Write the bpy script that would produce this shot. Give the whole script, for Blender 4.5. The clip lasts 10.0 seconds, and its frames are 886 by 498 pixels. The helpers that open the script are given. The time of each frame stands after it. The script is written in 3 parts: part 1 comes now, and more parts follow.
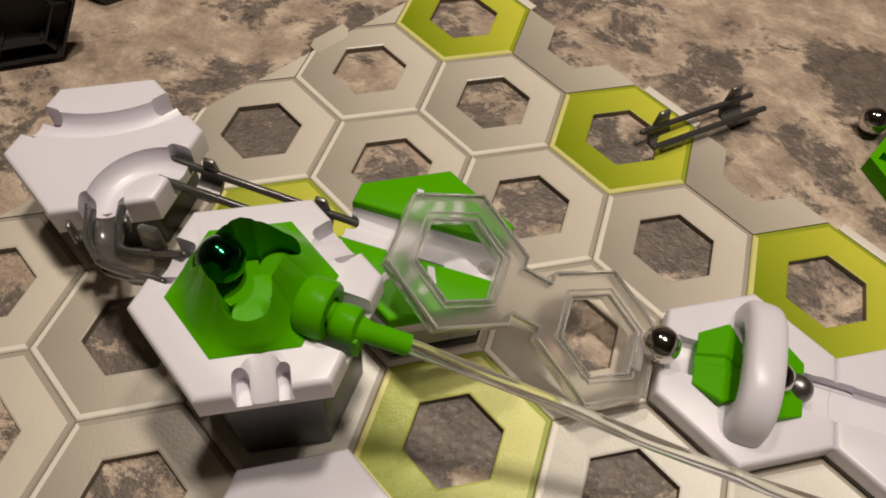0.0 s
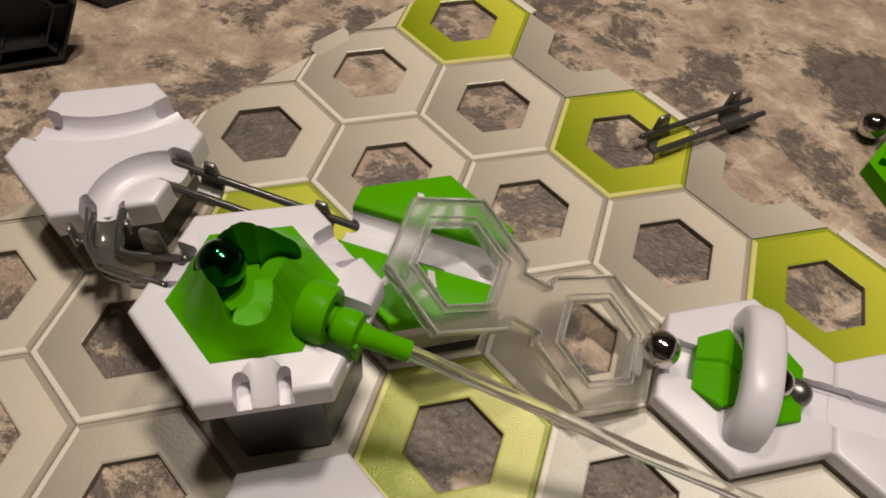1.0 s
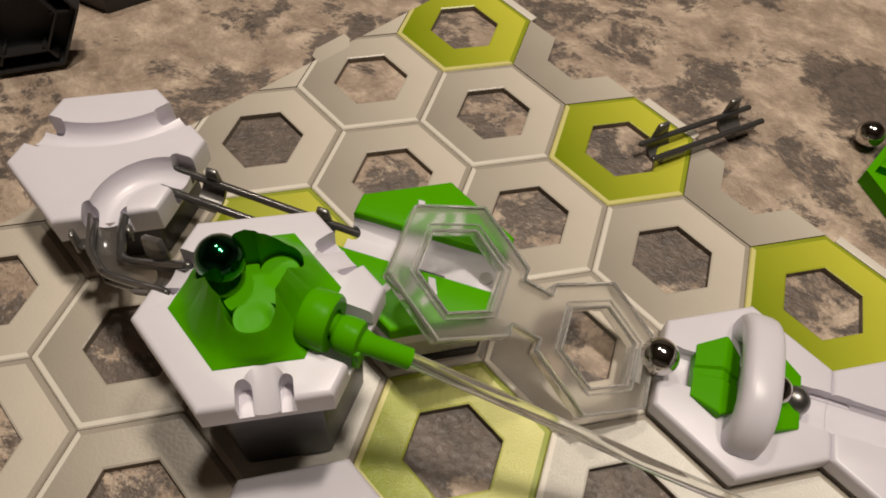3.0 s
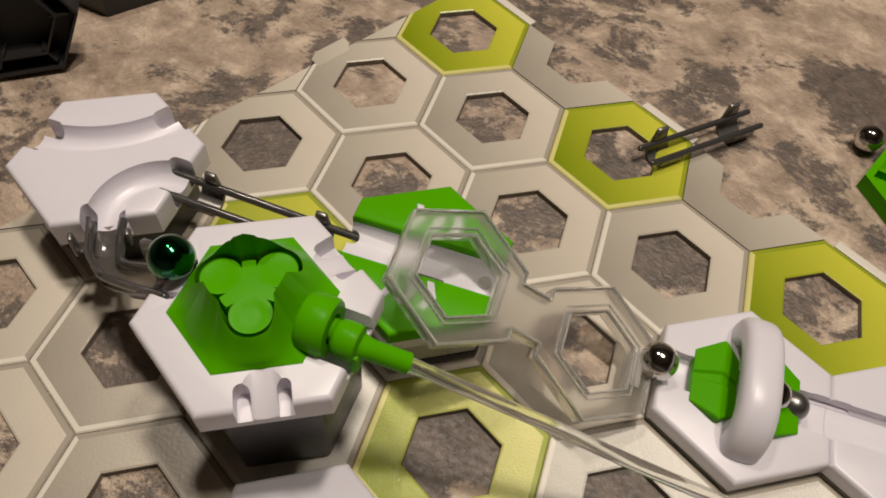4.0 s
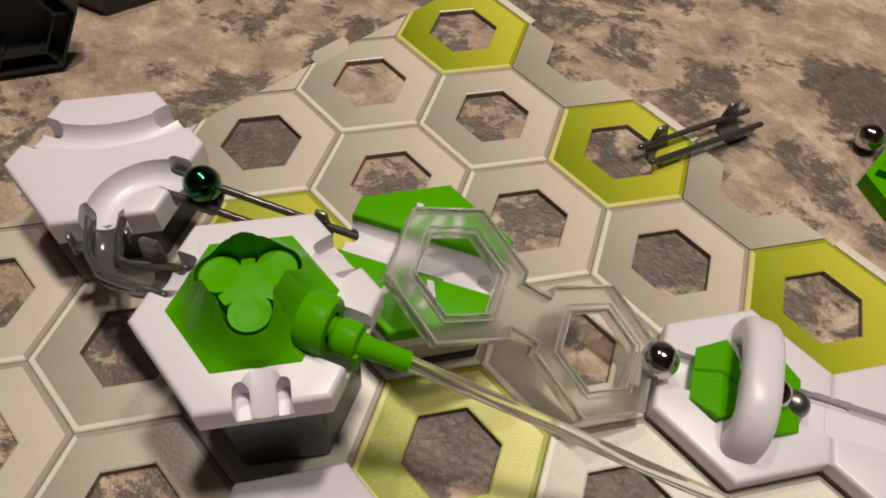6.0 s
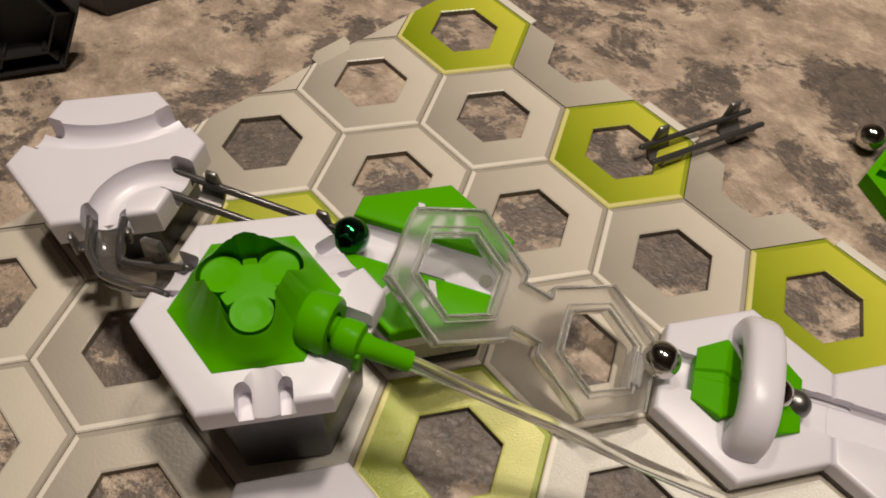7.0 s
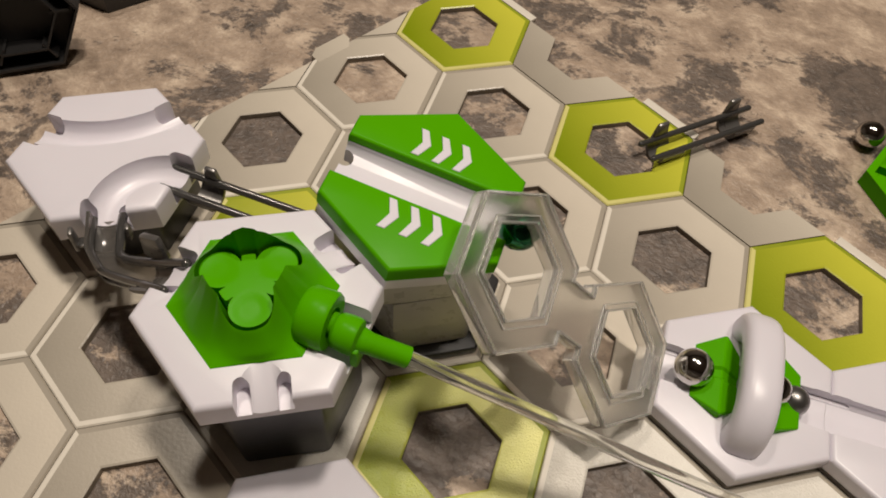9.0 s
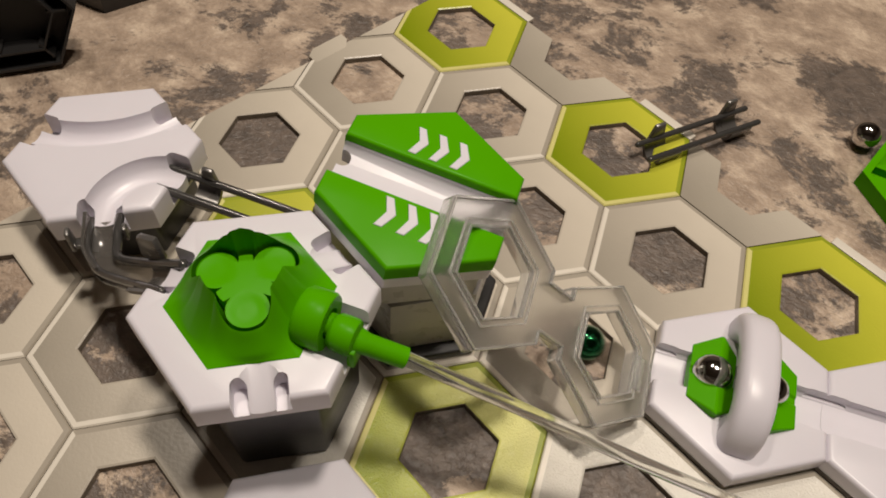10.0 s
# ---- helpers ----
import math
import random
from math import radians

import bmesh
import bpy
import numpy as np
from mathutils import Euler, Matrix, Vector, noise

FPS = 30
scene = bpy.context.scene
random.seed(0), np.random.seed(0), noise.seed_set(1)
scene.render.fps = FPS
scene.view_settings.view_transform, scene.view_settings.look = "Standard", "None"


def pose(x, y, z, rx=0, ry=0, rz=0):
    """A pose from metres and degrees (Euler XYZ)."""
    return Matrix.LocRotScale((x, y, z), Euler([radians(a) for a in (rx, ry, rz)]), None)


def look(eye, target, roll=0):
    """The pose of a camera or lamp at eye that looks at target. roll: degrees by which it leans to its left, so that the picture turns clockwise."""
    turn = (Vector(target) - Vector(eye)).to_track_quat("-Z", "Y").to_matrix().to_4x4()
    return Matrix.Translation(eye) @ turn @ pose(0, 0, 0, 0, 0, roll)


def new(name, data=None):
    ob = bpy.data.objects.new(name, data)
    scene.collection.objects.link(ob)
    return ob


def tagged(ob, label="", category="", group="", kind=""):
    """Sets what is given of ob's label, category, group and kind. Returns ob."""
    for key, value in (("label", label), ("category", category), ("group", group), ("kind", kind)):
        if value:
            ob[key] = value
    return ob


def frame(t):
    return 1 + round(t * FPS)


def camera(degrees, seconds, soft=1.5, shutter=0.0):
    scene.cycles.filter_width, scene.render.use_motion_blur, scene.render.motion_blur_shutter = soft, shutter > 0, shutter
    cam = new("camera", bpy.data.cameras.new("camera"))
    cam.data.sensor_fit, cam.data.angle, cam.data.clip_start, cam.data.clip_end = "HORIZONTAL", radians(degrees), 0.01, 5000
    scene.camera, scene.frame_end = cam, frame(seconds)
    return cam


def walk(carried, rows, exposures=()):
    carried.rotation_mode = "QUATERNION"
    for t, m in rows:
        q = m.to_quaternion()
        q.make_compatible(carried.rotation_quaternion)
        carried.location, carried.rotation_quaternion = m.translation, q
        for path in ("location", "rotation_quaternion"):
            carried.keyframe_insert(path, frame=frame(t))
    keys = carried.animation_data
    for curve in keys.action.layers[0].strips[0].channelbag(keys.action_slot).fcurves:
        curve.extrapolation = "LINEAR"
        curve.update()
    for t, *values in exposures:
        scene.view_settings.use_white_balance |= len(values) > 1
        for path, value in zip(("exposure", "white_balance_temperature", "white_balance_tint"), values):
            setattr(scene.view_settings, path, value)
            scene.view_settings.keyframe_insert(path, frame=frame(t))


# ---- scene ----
# One unit of the hexagon grid in metres; cells touch at this distance. PLATE is the thickness of the base plates.
U = 0.06
PLATE = 0.005
ROOT3 = math.sqrt(3)

cam = camera(62.4, 10.0, soft=1.8, shutter=0.4)
PATH = [
    (0, pose(0.04044, -0.23929, 0.24300, 33.676, -2.889, 17.888)),
    (0.5, pose(0.04032, -0.23930, 0.24330, 33.733, -2.925, 17.929)),
    (1, pose(0.03971, -0.23904, 0.24379, 33.804, -3.065, 17.945)),
    (1.5, pose(0.03944, -0.23897, 0.24464, 33.854, -3.118, 17.957)),
    (2, pose(0.03902, -0.23907, 0.24519, 33.902, -3.153, 17.938)),
    (2.5, pose(0.03860, -0.23904, 0.24551, 33.920, -3.243, 17.976)),
    (4, pose(0.03836, -0.23845, 0.24577, 34.236, -3.444, 18.050)),
    (4.5, pose(0.03872, -0.23849, 0.24547, 34.290, -3.456, 18.059)),
    (5, pose(0.03884, -0.23853, 0.24507, 34.297, -3.468, 18.057)),
    (5.5, pose(0.03875, -0.23858, 0.24484, 34.291, -3.443, 18.017)),
    (7, pose(0.03821, -0.23890, 0.24494, 34.303, -3.406, 18.017)),
    (7.5, pose(0.03864, -0.23908, 0.24494, 34.318, -3.298, 18.019)),
    (8, pose(0.03895, -0.23937, 0.24509, 34.259, -3.257, 18.070)),
    (8.5, pose(0.03924, -0.23965, 0.24480, 34.247, -3.258, 18.097)),
    (9, pose(0.03919, -0.23932, 0.24488, 34.157, -3.355, 18.116)),
    (9.5, pose(0.03897, -0.23924, 0.24479, 34.170, -3.486, 18.056)),
    (10, pose(0.03921, -0.23933, 0.24506, 34.185, -3.527, 17.994)),
]
walk(cam, PATH, exposures=[(0, -0.04), (2.5, -0.08), (4.5, -0.05), (5.5, -0.03), (7.5, 0.0), (8.5, 0.0), (10, -0.02)])

TABLE = 0.0020  # height of the worktop under the plates


# ---------------------------------------------------------------- light
world = bpy.data.worlds.new("room_air")
world.use_nodes = True
world.node_tree.nodes["Background"].inputs[0].default_value = (1.0, 0.88, 0.76, 1)
world.node_tree.nodes["Background"].inputs[1].default_value = 0.07
scene.world = world


def ceiling_lamp(x, y, z, size, watts, colour):
    data = bpy.data.lights.new("ceiling_lamp", "AREA")
    data.shape, data.size, data.energy, data.color = "DISK", size, watts, colour
    ob = new("ceiling_lamp", data)
    ob.matrix_world = look((x, y, z), (x * 0.5, y * 0.5 - 0.05, 0))
    return ob


ceiling_lamp(0.11, 0.11, 1.45, 0.12, 9.7, (1.0, 0.888, 0.765))
ceiling_lamp(0.36, 0.02, 1.45, 0.12, 4.8, (1.0, 0.888, 0.765))
ceiling_lamp(-0.42, 0.34, 1.45, 0.12, 5.2, (1.0, 0.888, 0.765))


# ---------------------------------------------------------------- materials
def nodes_of(name):
    m = bpy.data.materials.new(name)
    m.use_nodes = True
    nt = m.node_tree
    return m, nt, nt.nodes["Principled BSDF"]


def plain(name, colour, rough=0.4, metal=0.0, vary=0.06, scale=60.0, bump=0.05, bump_scale=900.0, coat=0.0, sss=0.0, shine=0.5):
    """A moulded surface with faint blotches, smudges in its gloss and a fine grain."""
    m, nt, bsdf = nodes_of(name)
    n, l = nt.nodes, nt.links
    co = n.new("ShaderNodeTexCoord")
    big = n.new("ShaderNodeTexNoise")
    big.inputs["Scale"].default_value, big.inputs["Detail"].default_value = scale, 5
    l.new(co.outputs["Object"], big.inputs["Vector"])
    mix = n.new("ShaderNodeMix")
    mix.data_type = "RGBA"
    l.new(big.outputs["Fac"], mix.inputs["Factor"])
    mix.inputs["A"].default_value = (*[c * (1 - vary) for c in colour], 1)
    mix.inputs["B"].default_value = (*[min(1, c * (1 + vary)) for c in colour], 1)
    l.new(mix.outputs["Result"], bsdf.inputs["Base Color"])
    ramp = n.new("ShaderNodeMapRange")
    ramp.inputs["To Min"].default_value, ramp.inputs["To Max"].default_value = rough * 0.8, min(1, rough * 1.25)
    smudge = n.new("ShaderNodeTexNoise")
    smudge.inputs["Scale"].default_value, smudge.inputs["Detail"].default_value = scale * 2.3, 3
    l.new(co.outputs["Object"], smudge.inputs["Vector"])
    l.new(smudge.outputs["Fac"], ramp.inputs["Value"])
    l.new(ramp.outputs["Result"], bsdf.inputs["Roughness"])
    bsdf.inputs["Metallic"].default_value = metal
    bsdf.inputs["Coat Weight"].default_value = coat
    bsdf.inputs["Specular IOR Level"].default_value = shine
    if sss:
        bsdf.inputs["Subsurface Weight"].default_value = sss
        bsdf.inputs["Subsurface Radius"].default_value = (0.004, 0.003, 0.003)
        bsdf.inputs["Subsurface Scale"].default_value = 0.4
    fine = n.new("ShaderNodeTexNoise")
    fine.inputs["Scale"].default_value = bump_scale
    l.new(co.outputs["Object"], fine.inputs["Vector"])
    b = n.new("ShaderNodeBump")
    b.inputs["Strength"].default_value, b.inputs["Distance"].default_value = bump, 0.0004
    l.new(fine.outputs["Fac"], b.inputs["Height"])
    l.new(b.outputs["Normal"], bsdf.inputs["Normal"])
    return m


def printed(name, pale, deep, rough=0.33, relief=0.22, grain=800):
    """Printed card of a base plate: the print runs from a deep to a pale corner of each field, with lamp sheen painted
    into the pale end, on an embossed sheet.
    """
    m, nt, bsdf = nodes_of(name)
    n, l = nt.nodes, nt.links
    co = n.new("ShaderNodeTexCoord")
    # print gradient, its pale end raised to hold the sheen of the lamps
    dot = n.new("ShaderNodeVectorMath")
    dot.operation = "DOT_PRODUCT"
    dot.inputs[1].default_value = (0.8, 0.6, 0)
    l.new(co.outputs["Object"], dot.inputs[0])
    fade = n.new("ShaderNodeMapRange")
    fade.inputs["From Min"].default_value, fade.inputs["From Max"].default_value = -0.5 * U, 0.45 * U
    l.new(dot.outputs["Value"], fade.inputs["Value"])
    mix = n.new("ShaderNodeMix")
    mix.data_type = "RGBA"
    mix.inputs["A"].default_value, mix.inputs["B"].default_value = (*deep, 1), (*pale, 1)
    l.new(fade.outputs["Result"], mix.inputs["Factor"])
    wear = n.new("ShaderNodeTexNoise")
    wear.inputs["Scale"].default_value, wear.inputs["Detail"].default_value = 45, 6
    l.new(co.outputs["Object"], wear.inputs["Vector"])
    tone = n.new("ShaderNodeMapRange")
    tone.inputs["To Min"].default_value, tone.inputs["To Max"].default_value = 0.92, 1.08
    l.new(wear.outputs["Fac"], tone.inputs["Value"])
    mul = n.new("ShaderNodeVectorMath")
    mul.operation = "SCALE"
    l.new(mix.outputs["Result"], mul.inputs[0])
    l.new(tone.outputs["Result"], mul.inputs["Scale"])
    l.new(mul.outputs["Vector"], bsdf.inputs["Base Color"])
    bsdf.inputs["Roughness"].default_value = rough
    emboss = n.new("ShaderNodeTexNoise")
    emboss.inputs["Scale"].default_value, emboss.inputs["Detail"].default_value = grain, 3
    l.new(co.outputs["Object"], emboss.inputs["Vector"])
    b = n.new("ShaderNodeBump")
    b.inputs["Strength"].default_value, b.inputs["Distance"].default_value = relief, 0.0004
    l.new(emboss.outputs["Fac"], b.inputs["Height"])
    l.new(b.outputs["Normal"], bsdf.inputs["Normal"])
    return m


def stone():
    """Mottled laminate worktop: tan ground, ragged brown-grey patches, dark flecks, slight relief."""
    m, nt, bsdf = nodes_of("mottled_worktop")
    n, l = nt.nodes, nt.links
    co = n.new("ShaderNodeTexCoord")
    mp = n.new("ShaderNodeMapping")
    mp.inputs["Rotation"].default_value = (0, 0, radians(25))
    mp.inputs["Scale"].default_value = (1.0, 1.3, 1.0)
    l.new(co.outputs["Object"], mp.inputs["Vector"])

    def noise_tex(scale, detail, rough, warp=0.0):
        t = n.new("ShaderNodeTexNoise")
        for key, value in (("Scale", scale), ("Detail", detail), ("Roughness", rough), ("Distortion", warp)):
            t.inputs[key].default_value = value
        l.new(mp.outputs["Vector"], t.inputs["Vector"])
        return t

    def ramp_of(src, stops):
        r = n.new("ShaderNodeValToRGB")
        while len(r.color_ramp.elements) < len(stops):
            r.color_ramp.elements.new(0.5)
        for e, (p, c) in zip(r.color_ramp.elements, stops):
            e.position, e.color = p, (*c, 1)
        l.new(src, r.inputs["Fac"])
        return r

    patches = noise_tex(27, 10, 0.75, 0.35)
    tan = ramp_of(noise_tex(48, 8, 0.68, 0.3).outputs["Fac"], [(0.32, (0.27, 0.20, 0.149)), (0.5, (0.455, 0.345, 0.26)), (0.66, (0.72, 0.58, 0.445))])
    dark = ramp_of(noise_tex(95, 6, 0.65, 0.6).outputs["Fac"], [(0.32, (0.088, 0.070, 0.058)), (0.62, (0.190, 0.148, 0.120))])
    # broad dark and pale areas of the print, plus shade painted inside plate holes
    total = patches.outputs["Fac"]
    for px, py, size, weight in ((0.166, 0.080, 0.028, 0.15), (0.175, 0.140, 0.035, -0.06), (0.141, 0.030, 0.014, 0.03), (0.128, 0.062, 0.022, -0.09), (0.150, 0.125, 0.030, -0.08), (0.119, 0.004, 0.022, -0.06), (0.102, 0.107, 0.035, -0.05),
                                 (-0.092, -0.051, 0.024, 0.13), (-0.036, -0.047, 0.014, 0.05), (0.030, -0.050, 0.020, 0.03), (0.090, -0.050, 0.020, 0.025), (0.150, -0.054, 0.022, 0.04), (0.0, 0.0, 0.016, 0.05), (0.062, -0.002, 0.016, 0.08),
                                 (-0.095, -0.158, 0.045, 0.12), (0.028, -0.153, 0.032, 0.13), (0.086, -0.147, 0.032, 0.13), (-0.172, -0.014, 0.045, -0.10), (-0.128, 0.020, 0.010, 0.04), (-0.115, 0.006, 0.016, -0.07), (-0.060, 0.004, 0.014, 0.04)):
        far = n.new("ShaderNodeVectorMath")
        far.operation = "DISTANCE"
        far.inputs[1].default_value = (px, py, TABLE)
        l.new(co.outputs["Object"], far.inputs[0])
        area = n.new("ShaderNodeMapRange")
        area.interpolation_type = "SMOOTHSTEP"
        area.inputs["From Min"].default_value, area.inputs["From Max"].default_value = size * 1.4, size * 0.3
        area.inputs["To Min"].default_value, area.inputs["To Max"].default_value = 0.0, weight
        l.new(far.outputs["Value"], area.inputs["Value"])
        add = n.new("ShaderNodeMath")
        l.new(total, add.inputs[0])
        l.new(area.outputs["Result"], add.inputs[1])
        total = add.outputs["Value"]
    mask = ramp_of(total, [(0.488, (0, 0, 0)), (0.540, (1, 1, 1))])
    mix = n.new("ShaderNodeMix")
    mix.data_type = "RGBA"
    l.new(mask.outputs["Color"], mix.inputs["Factor"])
    l.new(tan.outputs["Color"], mix.inputs["A"])
    l.new(dark.outputs["Color"], mix.inputs["B"])
    fleck = ramp_of(noise_tex(260, 4, 0.7, 0.8).outputs["Fac"], [(0.30, (0.45, 0.45, 0.45)), (0.42, (1, 1, 1))])
    mul = n.new("ShaderNodeMix")
    mul.data_type, mul.blend_type = "RGBA", "MULTIPLY"
    mul.inputs["Factor"].default_value = 0.45
    l.new(mix.outputs["Result"], mul.inputs["A"])
    l.new(fleck.outputs["Color"], mul.inputs["B"])
    l.new(mul.outputs["Result"], bsdf.inputs["Base Color"])
    bsdf.inputs["Roughness"].default_value = 0.42
    b = n.new("ShaderNodeBump")
    b.inputs["Strength"].default_value, b.inputs["Distance"].default_value = 0.6, 0.0017
    l.new(noise_tex(330, 4, 0.55, 0.6).outputs["Fac"], b.inputs["Height"])
    l.new(b.outputs["Normal"], bsdf.inputs["Normal"])
    return m


def clear(name, rough=0.06, tint=(0.97, 0.96, 0.93), through_part=1.0):
    m, nt, bsdf = nodes_of(name)
    bsdf.inputs["Base Color"].default_value = (*tint, 1)
    bsdf.inputs["Transmission Weight"].default_value = through_part
    bsdf.inputs["Roughness"].default_value = rough
    bsdf.inputs["IOR"].default_value = 1.45
    return m


WORKTOP = stone()
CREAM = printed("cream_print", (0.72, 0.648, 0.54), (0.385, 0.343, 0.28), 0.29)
# glossy cream, its colours raised to paint in the lamp's reflection
FOIL = printed("glossy_lit_cream_print", (0.90, 0.86, 0.78), (0.60, 0.56, 0.485), 0.24, 0.9, 1200)
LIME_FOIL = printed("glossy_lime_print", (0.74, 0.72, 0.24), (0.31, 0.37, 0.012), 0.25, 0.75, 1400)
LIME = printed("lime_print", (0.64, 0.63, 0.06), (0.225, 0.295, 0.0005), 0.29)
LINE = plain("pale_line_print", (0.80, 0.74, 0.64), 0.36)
# darker line colours that paint shade on bevels facing 0, 60 and 120 degrees
SHADE = plain("shaded_line_print", (0.40, 0.352, 0.285), 0.4)
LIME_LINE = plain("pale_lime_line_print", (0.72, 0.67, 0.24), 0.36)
LIME_SHADE = plain("shaded_lime_line_print", (0.31, 0.36, 0.012), 0.4)
EDGE = plain("card_edge", (0.20, 0.165, 0.125), 0.7, vary=0.2, scale=300)
WHITE = plain("white_plastic", (0.80, 0.765, 0.83), 0.33, vary=0.02, sss=0.05, bump=0.03)
GREEN = plain("green_plastic", (0.086, 0.395, 0.0002), 0.30, vary=0.05, bump=0.03, shine=0.06)
BLACK = plain("black_plastic", (0.026, 0.025, 0.025), 0.40, vary=0.2, bump=0.05)
RAIL = plain("gunmetal_plastic", (0.115, 0.11, 0.106), 0.17, metal=0.55, vary=0.10, scale=90, bump=0.0)
SADDLE = plain("dull_gunmetal_plastic", (0.175, 0.166, 0.158), 0.28, metal=0.45, vary=0.10, scale=90, bump=0.0)
CHROME = plain("steel_ball", (0.62, 0.60, 0.58), 0.09, metal=1.0, vary=0.03, bump=0.0)
DULL = plain("dull_steel_ball", (0.26, 0.25, 0.24), 0.34, metal=0.9, vary=0.06, bump=0.02)
EMERALD = plain("green_metal_ball", (0.002, 0.125, 0.04), 0.10, metal=1.0, vary=0.03, bump=0.0, coat=0.6)
CLEAR = clear("clear_plastic", 0.05, (0.97, 0.955, 0.93), 0.76)
FROST = clear("frosted_clear_plastic", 0.28, (0.96, 0.945, 0.915), 0.95)
TUBE = clear("clear_rod_plastic", 0.14, (0.95, 0.94, 0.90), 0.95)
SMOKE = clear("smoky_plastic", 0.12, (0.48, 0.445, 0.41), 0.85)
GREY = plain("frosted_grey_plastic", (0.50, 0.48, 0.47), 0.28, vary=0.12, scale=90)
DARKGREY = plain("dark_grey_plastic", (0.10, 0.098, 0.096), 0.4, vary=0.1)
PAINT = plain("wall_paint", (0.22, 0.192, 0.163), 0.7, vary=0.05, scale=6)


# ---------------------------------------------------------------- mesh helpers (lengths in units of U)
def finish(bm, sharp=38):
    bmesh.ops.recalc_face_normals(bm, faces=bm.faces)
    for f in bm.faces:
        f.smooth = True
    for e in bm.edges:
        e.smooth = len(e.link_faces) == 2 and e.calc_face_angle(0) < radians(sharp)


def mesh_of(name, bm, materials, scale=U, sharp=38):
    finish(bm, sharp)
    bmesh.ops.scale(bm, vec=(scale, scale, scale), verts=bm.verts)
    me = bpy.data.meshes.new(name)
    bm.to_mesh(me)
    bm.free()
    for m in materials if isinstance(materials, (list, tuple)) else [materials]:
        me.materials.append(m)
    return me


def part(name, bm, material, parent, label="", at=(0, 0, 0), sharp=38):
    ob = new(name, mesh_of(name, bm, material, sharp=sharp))
    ob.parent = parent
    ob.location = [c * U for c in at]
    return tagged(ob, label)


def thing(name, x, y, z=0.0, turn=0.0, tip=(0, 0)):
    """An empty at a thing's base; x, y, z in grid units above the plates' top."""
    ob = new(name)
    ob.empty_display_size = 0.01
    ob.matrix_world = pose(x * U, y * U, z * U + PLATE, tip[0], tip[1], turn)
    return ob


def cell(a, b):
    return a + 0.5 * b, -ROOT3 / 2 * b


def hexagon(r, turn=90.0, sides=6):
    return [(r * math.cos(radians(turn + 360 / sides * k)), r * math.sin(radians(turn + 360 / sides * k))) for k in range(sides)]


def prism(poly, z0, z1, round_top=0.0, round_all=0.0, segments=3, taper=1.0):
    bm = bmesh.new()
    low = [bm.verts.new((x * taper, y * taper, z0)) for x, y in poly]
    high = [bm.verts.new((x, y, z1)) for x, y in poly]
    bm.faces.new(low[::-1])
    top = bm.faces.new(high)
    n = len(poly)
    for i in range(n):
        bm.faces.new((low[i], low[(i + 1) % n], high[(i + 1) % n], high[i]))
    if round_all:
        bmesh.ops.bevel(bm, geom=bm.edges[:], offset=round_all, segments=segments, profile=0.5, affect="EDGES")
    elif round_top:
        bmesh.ops.bevel(bm, geom=top.edges[:], offset=round_top, segments=segments, profile=0.5, affect="EDGES")
    return bm


def sweep(points, profile, up=(0, 0, 1), closed=False):
    """A bar with the given outline (side, up) along the points."""
    bm = bmesh.new()
    pts = [Vector(p) for p in points]
    n, rings = len(pts), []
    for i, p in enumerate(pts):
        a = pts[i - 1] if (i > 0 or closed) else p
        b = pts[(i + 1) % n] if (i < n - 1 or closed) else p
        d = (b - a).normalized()
        side = d.cross(Vector(up)).normalized()
        v = side.cross(d).normalized()
        rings.append([bm.verts.new(p + side * s + v * h) for s, h in profile])
    k = len(profile)
    for i in range(n if closed else n - 1):
        r, q = rings[i], rings[(i + 1) % n]
        for j in range(k):
            bm.faces.new((r[j], r[(j + 1) % k], q[(j + 1) % k], q[j]))
    if not closed:
        bm.faces.new(rings[0][::-1])
        bm.faces.new(rings[-1])
    return bm


def circle(r, n=10):
    return [(r * math.cos(math.tau * i / n), r * math.sin(math.tau * i / n)) for i in range(n)]


def join(*bms):
    out = bmesh.new()
    for b in bms:
        me = bpy.data.meshes.new("tmp")
        b.to_mesh(me)
        b.free()
        out.from_mesh(me)
        bpy.data.meshes.remove(me)
    return out


def moved(bm, m):
    bmesh.ops.transform(bm, matrix=m, verts=bm.verts)
    return bm


def cut(bm, *cutters):
    """The solid bm less the cutters."""
    bmesh.ops.recalc_face_normals(bm, faces=bm.faces)
    me = bpy.data.meshes.new("tmp")
    bm.to_mesh(me)
    bm.free()
    ob = new("tmp", me)
    extra = []
    for c in cutters:
        bmesh.ops.recalc_face_normals(c, faces=c.faces)
        cm = bpy.data.meshes.new("tmp")
        c.to_mesh(cm)
        c.free()
        co = new("tmp", cm)
        extra.append(co)
        md = ob.modifiers.new("cut", "BOOLEAN")
        md.operation, md.solver, md.object = "DIFFERENCE", "EXACT", co
    dg = bpy.context.evaluated_depsgraph_get()
    dg.update()
    got = bpy.data.meshes.new_from_object(ob.evaluated_get(dg))
    out = bmesh.new()
    out.from_mesh(got)
    for o in (ob, *extra):
        data = o.data
        bpy.data.objects.remove(o)
        bpy.data.meshes.remove(data)
    bpy.data.meshes.remove(got)
    return out


def box(x0, x1, y0, y1, z0, z1, rnd=0.0):
    return prism([(x0, y0), (x1, y0), (x1, y1), (x0, y1)], z0, z1, round_all=rnd, segments=2)


def arc(cx, cy, r, a0, a1, z0, z1, n=20):
    return [(cx + r * math.cos(radians(a0 + (a1 - a0) * i / n)), cy + r * math.sin(radians(a0 + (a1 - a0) * i / n)), z0 + (z1 - z0) * i / n) for i in range(n + 1)]


